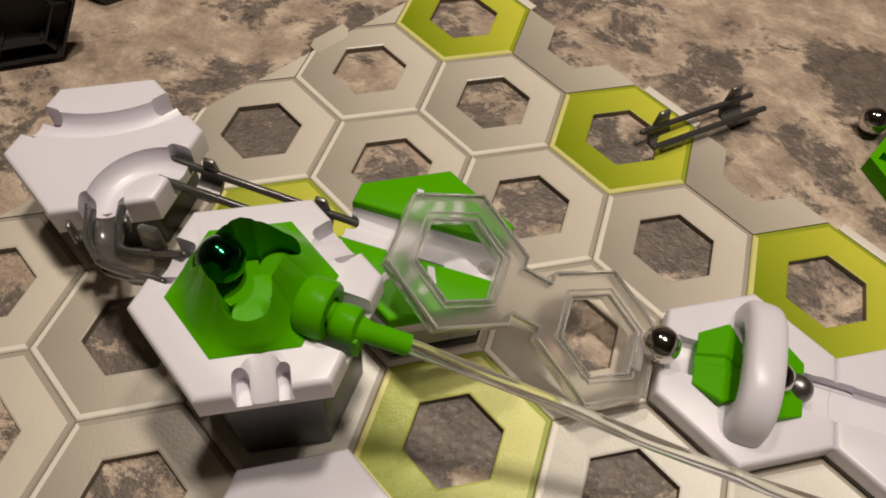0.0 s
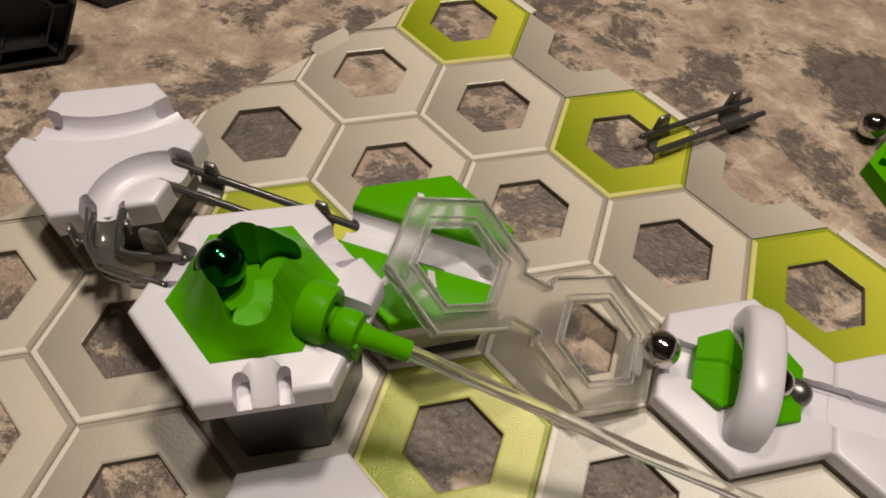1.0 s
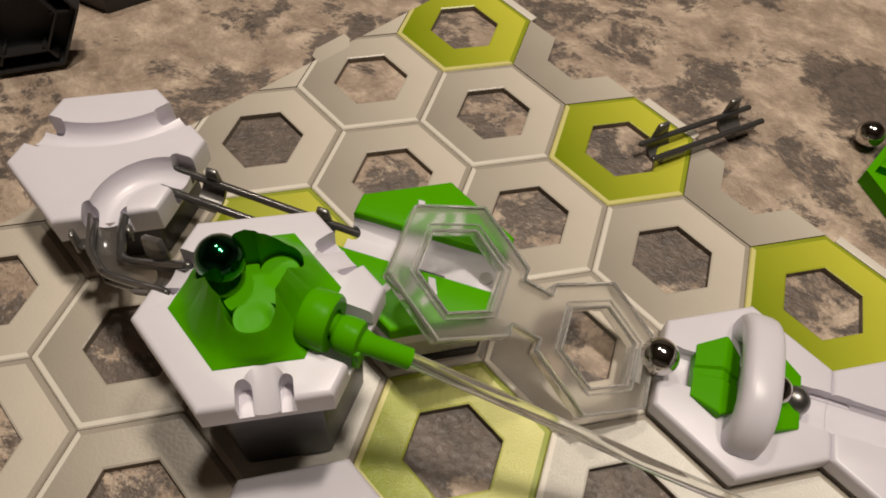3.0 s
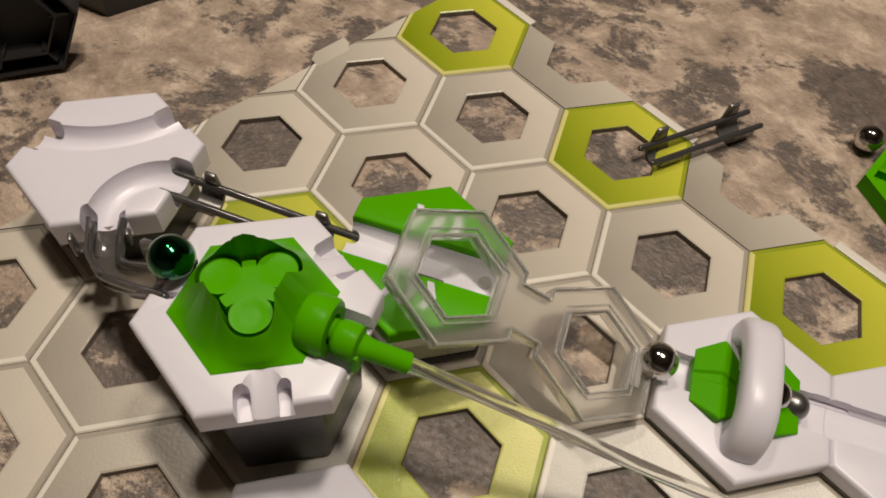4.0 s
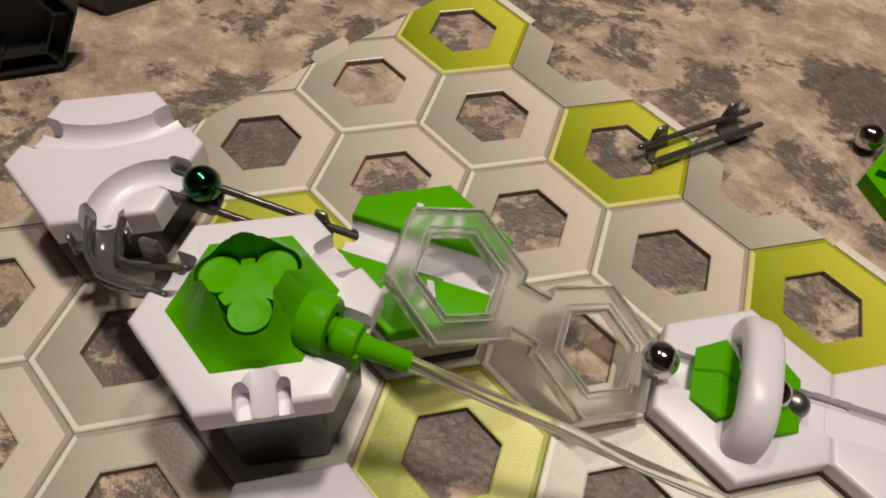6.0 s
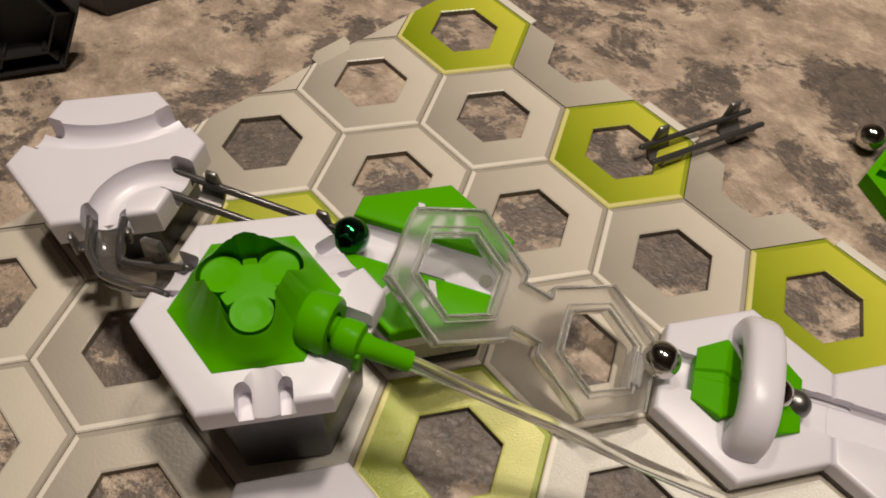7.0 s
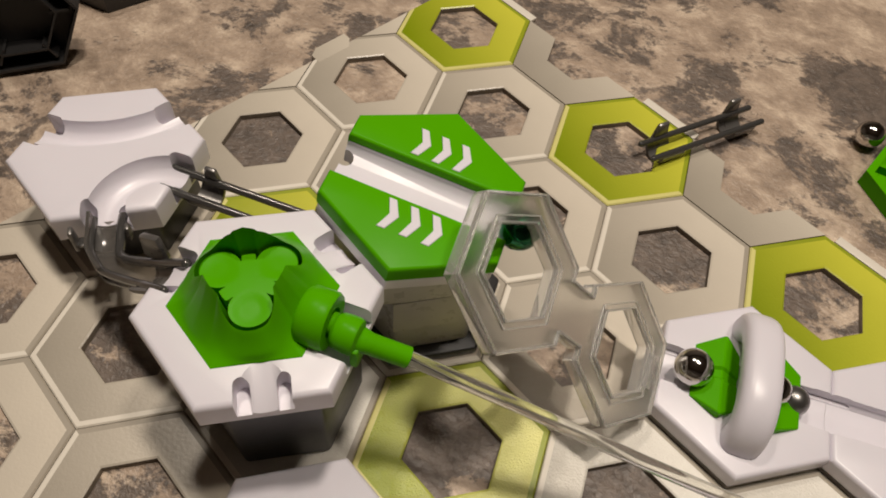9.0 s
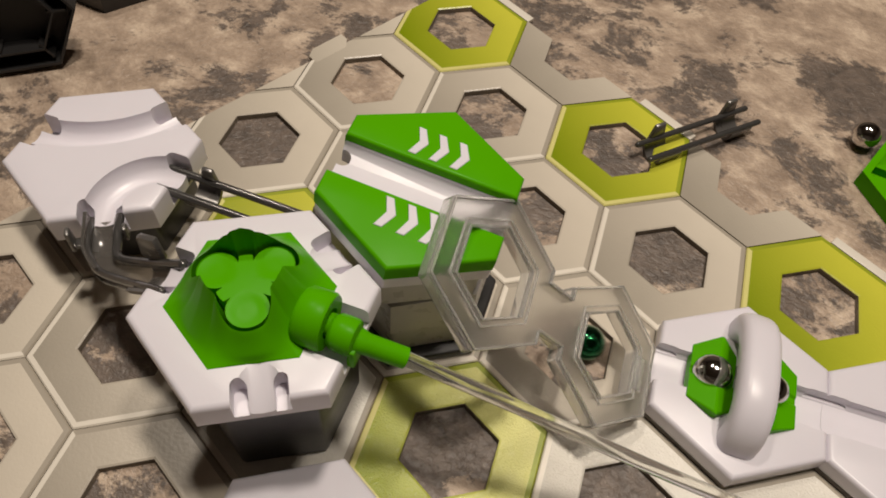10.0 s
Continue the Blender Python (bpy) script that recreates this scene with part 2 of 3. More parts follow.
def gutter(r=0.105, rise=0.3, n=10):
    """Outline of a groove cutter: a half round below, open upwards."""
    return [(r * math.cos(math.pi + math.pi * i / n), r * math.sin(math.pi + math.pi * i / n)) for i in range(n + 1)] + [(r, rise), (-r, rise)]


def lathe(profile, n=40):
    """A turned solid from (radius, z) pairs."""
    bm = bmesh.new()
    rings = []
    for r, z in profile:
        rings.append([bm.verts.new((r * math.cos(math.tau * i / n), r * math.sin(math.tau * i / n), z)) for i in range(n)] if r > 1e-6 else [bm.verts.new((0, 0, z))])
    for p, q in zip(rings, rings[1:]):
        for i in range(n):
            j = (i + 1) % n
            if len(p) == 1:
                bm.faces.new((p[0], q[j], q[i]))
            elif len(q) == 1:
                bm.faces.new((p[i], p[j], q[0]))
            else:
                bm.faces.new((p[i], p[j], q[j], q[i]))
    return bm


# ---------------------------------------------------------------- the room and the worktop
def room():
    bm = prism([(-30, -16), (34, -16), (34, 24), (-30, 24)], -0.6, TABLE / U, round_top=0.1)
    ob = new("worktop", mesh_of("worktop", bm, WORKTOP))
    tagged(ob, "mottled tan and brown-grey stone-look worktop", "worktop", kind="structure")
    for name, x0, x1, y0, y1, z0, z1 in (("wall_north", -32, 36, 26, 27, -15, 26), ("wall_south", -32, 36, -33, -32, -15, 26), ("wall_west", -33, -32, -33, 27, -15, 26),
                                         ("wall_east", 36, 37, -33, 27, -15, 26), ("floor", -33, 37, -33, 27, -16, -15), ("ceiling", -33, 37, -33, 27, 26, 27)):
        w = new(name, mesh_of(name, box(x0, x1, y0, y1, z0, z1), PAINT))
        tagged(w, "plain warm painted " + name.split("_")[0], name.split("_")[0], kind="structure")


room()

# ---------------------------------------------------------------- base plates
LIMES = {(0, -1), (1, 0), (2, 1), (-2, 2), (-1, 3)}
HOLE = 0.287
EDGES = (((0.5, ROOT3 / 2), 1.001), ((-ROOT3 / 2, 0.5), 1.30))


def clip(poly, normal, limit):
    out = []
    for i, p in enumerate(poly):
        q = poly[(i + 1) % len(poly)]
        dp, dq = (p[0] * normal[0] + p[1] * normal[1]) - limit, (q[0] * normal[0] + q[1] * normal[1]) - limit
        if dp <= 0:
            out.append(p)
        if dp * dq < 0:
            s = dp / (dp - dq)
            out.append((p[0] + (q[0] - p[0]) * s, p[1] + (q[1] - p[1]) * s))
    return out


def full_field():
    """A field round its hole: face, pale lines on three sides, grey lines with painted bevel shade on the other three,
    cut edges.
    """
    bm = bmesh.new()
    top = PLATE / U
    steps = [(0.5755, top - 0.010, 0), (0.566, top - 0.001, 0), (0.534, top, 1), (0.512, top, 1), (0.303, top, 2), (0.290, top - 0.006, 2), (HOLE, top - 0.016, 3), (HOLE, 0.003, 3)]
    rings = []
    for r, z, _ in steps:
        rings.append([bm.verts.new((x, y, z)) for x, y in hexagon(r, 90)])
    base = [bm.verts.new((x, y, TABLE / U + 0.003)) for x, y in hexagon(0.5755, 90)]
    for i in range(6):
        j = (i + 1) % 6
        # side i faces 120 + 60 i degrees; bevel shade is painted on three sides
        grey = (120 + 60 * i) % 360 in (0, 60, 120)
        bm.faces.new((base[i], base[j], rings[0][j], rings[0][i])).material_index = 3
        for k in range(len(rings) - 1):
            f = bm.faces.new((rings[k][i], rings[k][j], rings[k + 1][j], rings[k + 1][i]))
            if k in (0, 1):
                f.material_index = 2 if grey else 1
            elif k in (2, 3, 4):
                f.material_index = 0
            else:
                f.material_index = 3
    return bm


def cut_field(poly):
    bm = bmesh.new()
    top = PLATE / U
    up = [bm.verts.new((x, y, top - 0.003)) for x, y in poly]
    low = [bm.verts.new((x, y, TABLE / U + 0.003)) for x, y in poly]
    f = bm.faces.new(up)
    for i in range(len(poly)):
        j = (i + 1) % len(poly)
        bm.faces.new((low[i], low[j], up[j], up[i])).material_index = 3
    bmesh.ops.triangulate(bm, faces=[f])
    return bm


def base_plates():
    plates = [thing("base_plate", 0, 0), thing("base_plate", *cell(-4, 4)), thing("base_plate", *cell(0, 3))]
    labels = ("cream hexagon-field base plate with lime fields lying on the worktop", "cream hexagon-field base plate in the shade of the towers", "glossy cream base plate with a lime field under the clear rod")
    for p, t in zip(plates, labels):
        p.location.z = 0
        tagged(p, t, "base plate", "joined base plates")
    shared = {}
    for lime in (False, True):
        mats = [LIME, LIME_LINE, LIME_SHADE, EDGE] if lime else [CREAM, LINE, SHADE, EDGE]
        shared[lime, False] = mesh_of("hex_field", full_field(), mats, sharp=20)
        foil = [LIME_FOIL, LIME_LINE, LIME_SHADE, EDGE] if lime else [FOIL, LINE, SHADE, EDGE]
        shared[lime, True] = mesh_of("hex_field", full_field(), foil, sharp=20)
    for a in range(-8, 8):
        for b in range(-3, 7):
            x, y = cell(a, b)
            if not (-4.6 < x < 4.4 and -4.8 < y < 1.9):
                continue
            parent = plates[1] if (a <= -3 and b >= 3) else plates[2] if b >= 3 else plates[0]
            poly = [(x + u, y + v) for u, v in hexagon(0.5755)]
            shape = poly
            for normal, limit in EDGES:
                shape = clip(shape, normal, limit)
            if len(shape) < 3:
                continue
            lime = (a, b) in LIMES
            slope = x * EDGES[0][0][0] + y * EDGES[0][0][1]
            ridge = x * EDGES[1][0][0] + y * EDGES[1][0][1]
            if slope < 0.9 and ridge < 0.5:
                me = shared[lime, parent is plates[2]]
            elif slope < 0.9 and ridge < 1.0:
                bm = full_field()
                bmesh.ops.bisect_plane(bm, geom=bm.verts[:] + bm.edges[:] + bm.faces[:], plane_co=(EDGES[1][0][0] * (1.30 - ridge), EDGES[1][0][1] * (1.30 - ridge), 0), plane_no=(*EDGES[1][0], 0), clear_outer=True)
                rim = [e for e in bm.edges if e.is_boundary and max(v.co.z for v in e.verts) > 0.02]
                ext = bmesh.ops.extrude_edge_only(bm, edges=rim)
                for v in ext["geom"]:
                    if isinstance(v, bmesh.types.BMVert):
                        v.co.z = TABLE / U + 0.003
                    elif isinstance(v, bmesh.types.BMFace):
                        v.material_index = 3
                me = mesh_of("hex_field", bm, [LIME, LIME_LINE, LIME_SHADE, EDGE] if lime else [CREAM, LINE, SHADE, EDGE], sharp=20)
            else:
                local = [(u - x, v - y) for u, v in shape]
                if slope > 0.9 and ridge < 1.2:
                    # half a field: the plate's edge runs through its hole
                    normal, limit = EDGES[0]
                    d = limit - slope
                    ring = clip(hexagon(HOLE), normal, d)
                    out = clip(hexagon(0.5755), normal, d)
                    along = (-normal[1], normal[0])
                    key = lambda p: p[0] * along[0] + p[1] * along[1]
                    side = lambda p: p[0] * normal[0] + p[1] * normal[1]
                    # walk the outer outline from one end of the cut to the other, then the notch back
                    order = sorted(out, key=lambda p: math.atan2(side(p) - d - 1e-9, key(p)) % math.tau)
                    notch = sorted(ring, key=lambda p: math.atan2(side(p) - d - 1e-9, key(p)) % math.tau)
                    local = order + notch[::-1]
                me = mesh_of("hex_field", cut_field(local), [CREAM, LINE, SHADE, EDGE], sharp=20)
            ob = new("hex_field", me)
            ob.parent = parent
            ob.location = (x * U - parent.location.x, y * U - parent.location.y, 0)
    # tongues of the plate's rim beside the lime fields, and a tab on its other edge
    top = PLATE / U
    for a, b in ((0, -1), (1, 0), (2, 1)):
        x, y = cell(a, b)
        tongue = moved(box(0.506, 0.580, -0.29, 0.215, TABLE / U + 0.003, top - 0.006, 0.008), Matrix.Translation((x, y, 0)) @ Matrix.Rotation(radians(60), 4, "Z"))
        part("rim_tongue", tongue, LINE, plates[0])
    tab = prism([(-0.090, 0.020), (0.055, 0.275), (0.025, 0.368), (-0.041, 0.404), (-0.181, 0.156), (-0.174, 0.066)][::-1], TABLE / U + 0.003, top + 0.0005)
    part("rim_tab", tab, CREAM, plates[0], at=(-1.35, 0, 0))


base_plates()


# ---------------------------------------------------------------- tiles with grooves
def notch_pair(angle, top, depth=0.17):
    """Two small slots at a tile's edge, where a track clips in."""
    out = []
    for s in (-0.090, 0.090):
        end = [(0.405 + 0.034 * math.cos(radians(90 + 22.5 * k)), s + 0.034 * math.sin(radians(90 + 22.5 * k))) for k in range(9)]
        b = prism(end + [(0.64, s - 0.034), (0.64, s + 0.034)], top - depth, top + 0.2)
        out.append(moved(b, Matrix.Rotation(radians(angle), 4, "Z")))
    return out


def tile_body(z0, z1, r=0.5765):
    return prism(hexagon(r), z0, z1, round_top=0.028)


def trough(top):
    """Cutter for a straight ball lane with upright sides and a rounded floor."""
    return sweep([(-0.7, 0, top), (0.7, 0, top)], [(-0.118, 0.3), (-0.118, -0.045), (-0.095, -0.082), (-0.04, -0.1), (0.04, -0.1), (0.095, -0.082), (0.118, -0.045), (0.118, 0.3)])


def curve_tile():
    top = 0.58
    t = thing("curve_tile", cell(-3, 2)[0] - 0.012, cell(-3, 2)[1])
    tagged(t, "white plastic tile with two curved ball grooves on a black block", "track tile")
    vx, vy = 0.577 * math.cos(radians(-30)), 0.577 * math.sin(radians(-30))
    nx, ny = math.cos(radians(120)), math.sin(radians(120))
    tight = sweep(arc(vx, vy, 0.289, 78, 222, top - 0.01, top - 0.01, 28), gutter(0.105))
    wide = sweep(arc(nx, ny, 0.866, 264, 336, top - 0.01, top - 0.01, 28), gutter(0.10))
    body = cut(tile_body(top - 0.19, top, 0.575), tight, wide, *notch_pair(0, top), *notch_pair(-60, top), *notch_pair(60, top), *notch_pair(180, top))
    part("body", body, WHITE, t)
    part("height_block", prism(hexagon(0.46), 0.004, top - 0.185, round_all=0.015), BLACK, t, "black plastic height block")


curve_tile()


def low_tile(a, b, top, angles, name, label):
    t = thing(name, *cell(a, b))
    tagged(t, label, "track tile")
    body = cut(tile_body(0.030, top), trough(top), *[c for k in angles for c in notch_pair(k, top, 0.075)])
    part("body", body, WHITE, t)
    part("foot", prism(hexagon(0.545), 0.004, 0.032), DARKGREY, t, "dark grey foot")
    return t


low_tile(2, 2, 0.15, (180, 0), "straight_tile", "white plastic straight track tile beside the magnet cannon")
low_tile(-2, 4, 0.20, (0, 180), "straight_tile", "white plastic track tile in front of the launcher")


# ---------------------------------------------------------------- launcher tower
def launcher():
    x, y = cell(-2, 3)
    t = thing("launcher_tower", x - 0.012, y + 0.004, turn=-2.0)
    tagged(t, "white and green ball launcher tile on a tall black block", "ball launcher")
    top = 1.05
    part("height_block", prism(hexagon(0.462), 0.004, 0.88, round_all=0.018, taper=0.965), BLACK, t, "black plastic height block")
    body = tile_body(0.888, top, 0.577)
    cuts = []
    for ang in (180, 60, -60):
        c = sweep([(0.20, 0, top + 0.21), (0.75, 0, top - 0.125)], gutter(0.125, 0.5))
        cuts.append(moved(c, Matrix.Rotation(radians(ang), 4, "Z")))
        cuts += notch_pair(ang, top, 0.12)
    cuts.append(box(0.33, 0.75, -0.14, 0.14, 0.93, 1.4))
    cuts.append(lathe([(0, 0.89), (0.29, 0.89), (0.29, 1.3), (0, 1.3)], 36))
    part("body", cut(body, *cuts), WHITE, t)
    # green hill with a three-lobed shaft through it; the lobes cut its flank into three exits between three crests
    n = 240

    def shaft(th, gap=0.0):
        off = radians(abs((math.degrees(th)) % 120 - 60))  # from the nearest lobe at 60, 180, 300
        d, r = 0.143, 0.114 - gap
        lobe = d * math.cos(off) + math.sqrt(max(r * r - (d * math.sin(off)) ** 2, 0))
        neck = 0.148 - gap * 0.5
        k = max(0.0, min(1.0, (math.degrees(off) - 42) / 5))
        return lobe * (1 - k) + neck * k

    def flank(r, foot, th, lip):
        off = abs(math.degrees(th) % 120 - 60)  # 0 at an exit, 60 on a crest
        crest = max(0.0, min(1.0, (off - 13) / 34))
        crest = crest * crest * (3 - 2 * crest)
        u = max(0.0, min(1.0, (foot - r) / (foot - lip)))
        return top + 0.006 + 0.142 * u ** 1.5 * (1 - crest) + (0.282 * u ** 1.75 + 0.014 * u * (off / 60) ** 6) * crest

    bm = bmesh.new()
    rings = [[] for _ in range(19)]
    for i in range(n):
        th = math.tau * i / n
        foot = 0.34 / math.cos((th + math.pi / 6) % (math.pi / 3) - math.pi / 6)
        crest = 0.5 + 0.5 * math.cos(3 * th)
        rim = shaft(th)
        lip = max(rim, 0.176)
        outline = [(foot, top - 0.05), (foot, top + 0.002)]
        for k in range(1, 14):
            # the hexagonal foot turns round on the way up
            s = min(1.0, k / 7)
            round_foot = foot + (0.368 - foot) * s * s * (3 - 2 * s)
            r = round_foot + (lip + 0.008 - round_foot) * k / 13
            outline.append((r, flank(r, round_foot, th, lip)))
        z = flank(lip, 0.368, th, lip)
        outline += [(lip, z - 0.004), (rim + (lip - rim) * 0.55, top + (z - top) * 0.55), (rim, top + 0.01), (rim - 0.001, top - 0.11)]
        for k, (r, z) in enumerate(outline):
            rings[k].append(bm.verts.new((r * math.cos(th), r * math.sin(th), z)))
    for a, b in zip(rings, rings[1:]):
        for i in range(n):
            bm.faces.new((a[i], a[(i + 1) % n], b[(i + 1) % n], b[i]))
    bm.faces.new(rings[-1])
    bm.faces.new(rings[0][::-1])
    part("dome", bm, GREEN, t, "green plastic hill with three ball exits", at=(-0.028, 0.012, 0), sharp=48)
    # the lifter, a three-lobed plug in the shaft, dished on each lobe
    bm = bmesh.new()
    steps = ((1.0, -0.09), (1.0, -0.004), (0.985, 0.0), (0.9, 0), (0.8, 0), (0.7, 0), (0.6, 0), (0.5, 0), (0.4, 0), (0.3, 0), (0.2, 0))
    loops = [[] for _ in steps]
    for i in range(n):
        th = math.tau * i / n
        r = shaft(th, 0.019)
        for k, (f, z) in enumerate(steps):
            x_, y_ = r * f * math.cos(th), r * f * math.sin(th)
            if k > 1:
                near = min(math.hypot(x_ - 0.150 * math.cos(radians(g)), y_ - 0.150 * math.sin(radians(g))) for g in (60, 180, 300))
                u = max(0.0, min(1.0, (0.092 - near) / 0.055))
                z = -0.006 * u * u * (3 - 2 * u) - 0.2 * (x_ * x_ + y_ * y_)
            loops[k].append(bm.verts.new((x_, y_, z)))
    for a, b in zip(loops, loops[1:]):
        for i in range(n):
            bm.faces.new((a[i], a[(i + 1) % n], b[(i + 1) % n], b[i]))
    bm.faces.new(loops[0][::-1])
    bm.faces.new(loops[-1])
    lifter = part("lifter", bm, GREEN, t, "green three-lobed lifting plug", sharp=30)
    # pivot and arm
    axle = moved(lathe([(0, 0), (0.125, 0), (0.14, 0.02), (0.14, 0.125), (0.130, 0.14), (0.075, 0.14), (0.07, 0.12), (0, 0.12)]), Matrix.Translation((0.235, 0, 1.09)) @ Matrix.Rotation(radians(90), 4, "Y"))
    part("axle_housing", axle, GREEN, t, "round green axle housing")
    knob = moved(lathe([(0, 0), (0.055, 0), (0.055, 0.05), (0.045, 0.06), (0, 0.06)], 28), Matrix.Translation((0.34, 0, 1.085)) @ Matrix.Rotation(radians(90), 4, "Y"))
    part("axle_pin", knob, GREEN, t)
    lever = part("lever", bmesh.new(), GREEN, t, "green lever arm holding a clear rod", at=(0.455, -0.012, 1.01))
    collar = moved(lathe([(0, -0.075), (0.070, -0.075), (0.086, -0.055), (0.090, -0.02), (0.090, 0.025), (0.084, 0.042), (0.060, 0.052), (0, 0.054)], 30), Matrix.Translation((0.005, 0.0, 0.05)) @ Matrix.Rotation(radians(90), 4, "Y"))
    arm = sweep([(0.0, -0.004, 0.055), (0.045, 0.002, 0.042), (0.10, 0.01, 0.018), (0.275, 0.045, -0.045)], circle(0.052, 18))
    for v in arm.verts:
        if v.co.x < 0.075:
            v.co.y *= 1.25
    fin = box(0.035, 0.075, -0.08, 0.0, -0.095, 0.05, 0.012)
    body = join(collar, arm, fin)
    old = lever.data
    lever.data = mesh_of("lever", body, GREEN)
    bpy.data.meshes.remove(old)
    rod = sweep([(0.265, 0.044, -0.045), (0.8, 0.090, -0.188), (1.5, 0.145, -0.39), (2.1, 0.205, -0.565), (2.7, 0.29, -0.72), (3.4, 0.40, -0.86)], circle(0.036, 14))
    part("clear_rod", rod, TUBE, lever, "long clear plastic rod")
    return t, lifter, lever


LAUNCHER, LIFTER, LEVER = launcher()


# ---------------------------------------------------------------- tracks
def rail_piece(name, path, label, wide=0.08, rod=0.025, inset=0.10, bulk=1.0):
    """Two rods on a path, tied at the ends by a saddle with an upright tab."""
    t = thing(name, 0, 0)
    tagged(t, label, "rail", "dark rails")
    pts = [Vector(p) for p in path]
    left, right = [], []
    for i, p in enumerate(pts):
        d = (pts[min(i + 1, len(pts) - 1)] - pts[max(i - 1, 0)])
        s = Vector((d.y, -d.x, 0)).normalized() * wide
        left.append(p + s)
        right.append(p - s)
    part("rod", sweep(left, circle(rod, 10)), RAIL, t)
    part("rod", sweep(right, circle(rod, 10)), RAIL, t)
    for rodpts in (left, right):
        for p in (rodpts[0], rodpts[-1]):
            cap = bmesh.new()
            bmesh.ops.create_icosphere(cap, subdivisions=2, radius=rod * 1.01)
            part("rod_tip", moved(cap, Matrix.Translation(p)), RAIL, t)
    for i0, i1, sgn in ((1, 3, 1), (len(pts) - 2, len(pts) - 4, -1)):
        a, b = pts[i0], pts[i1]
        d = (b - a).normalized()
        m = Matrix.Translation(a + d * inset) @ Matrix(((d.x, -d.y * sgn, 0, 0), (d.y, d.x * sgn, 0, 0), (d.z, 0, 1, 0), (0, 0, 0, 1)))
        saddle = sweep([(-0.075, 0, 0), (0.075, 0, 0)], [(0.105 * math.cos(k), -0.005 + 0.105 * math.sin(k)) for k in [math.pi + math.pi * q / 10 for q in range(11)]] + [(0.085 * math.cos(k), 0.085 * math.sin(k)) for k in [math.tau - math.pi * q / 10 for q in range(11)]])
        part("saddle", moved(saddle, m @ Matrix.Diagonal((bulk, 1, bulk, 1))), SADDLE, t)
        tab = box(-0.075, 0.075, 0.074, 0.108, -0.03, 0.105, 0.016)
        for v in tab.verts:
            if v.co.z > 0.05:
                v.co.x *= 0.62
        part("tab", moved(tab, m @ Matrix.Diagonal((bulk * 0.8, 1.04, bulk, 1))), SADDLE, t)
    return t


def smooth_line(points, steps=6):
    """A smooth line through the points."""
    p = [Vector(q) for q in points]
    p = [p[0] * 2 - p[1]] + p + [p[-1] * 2 - p[-2]]
    out = []
    for i in range(1, len(p) - 2):
        for k in range(steps):
            u = k / steps
            out.append(0.5 * (2 * p[i] + (p[i + 1] - p[i - 1]) * u + (2 * p[i - 1] - 5 * p[i] + 4 * p[i + 1] - p[i + 2]) * u * u + (3 * p[i] - p[i - 1] - 3 * p[i + 1] + p[i + 2]) * u ** 3))
    return out + [p[-2]]


def plate_on(t, a, b, z0, z1, thick, rise=0.0):
    """An upright rounded plate from a to b in plan, between two heights at each end."""
    d = Vector((b[0] - a[0], b[1] - a[1], 0))
    length = d.length
    bm = box(0, length, -thick, thick, 0, z1 - z0, thick * 0.9)
    for v in bm.verts:
        if v.co.z > (z1 - z0) * 0.5:
            v.co.x = length / 2 + (v.co.x - length / 2) * 0.75
        v.co.z += rise * v.co.x / length
    m = Matrix.Translation((a[0], a[1], z0)) @ Matrix.Rotation(math.atan2(d.y, d.x), 4, "Z")
    part("tab", moved(bm, m), SADDLE, t)


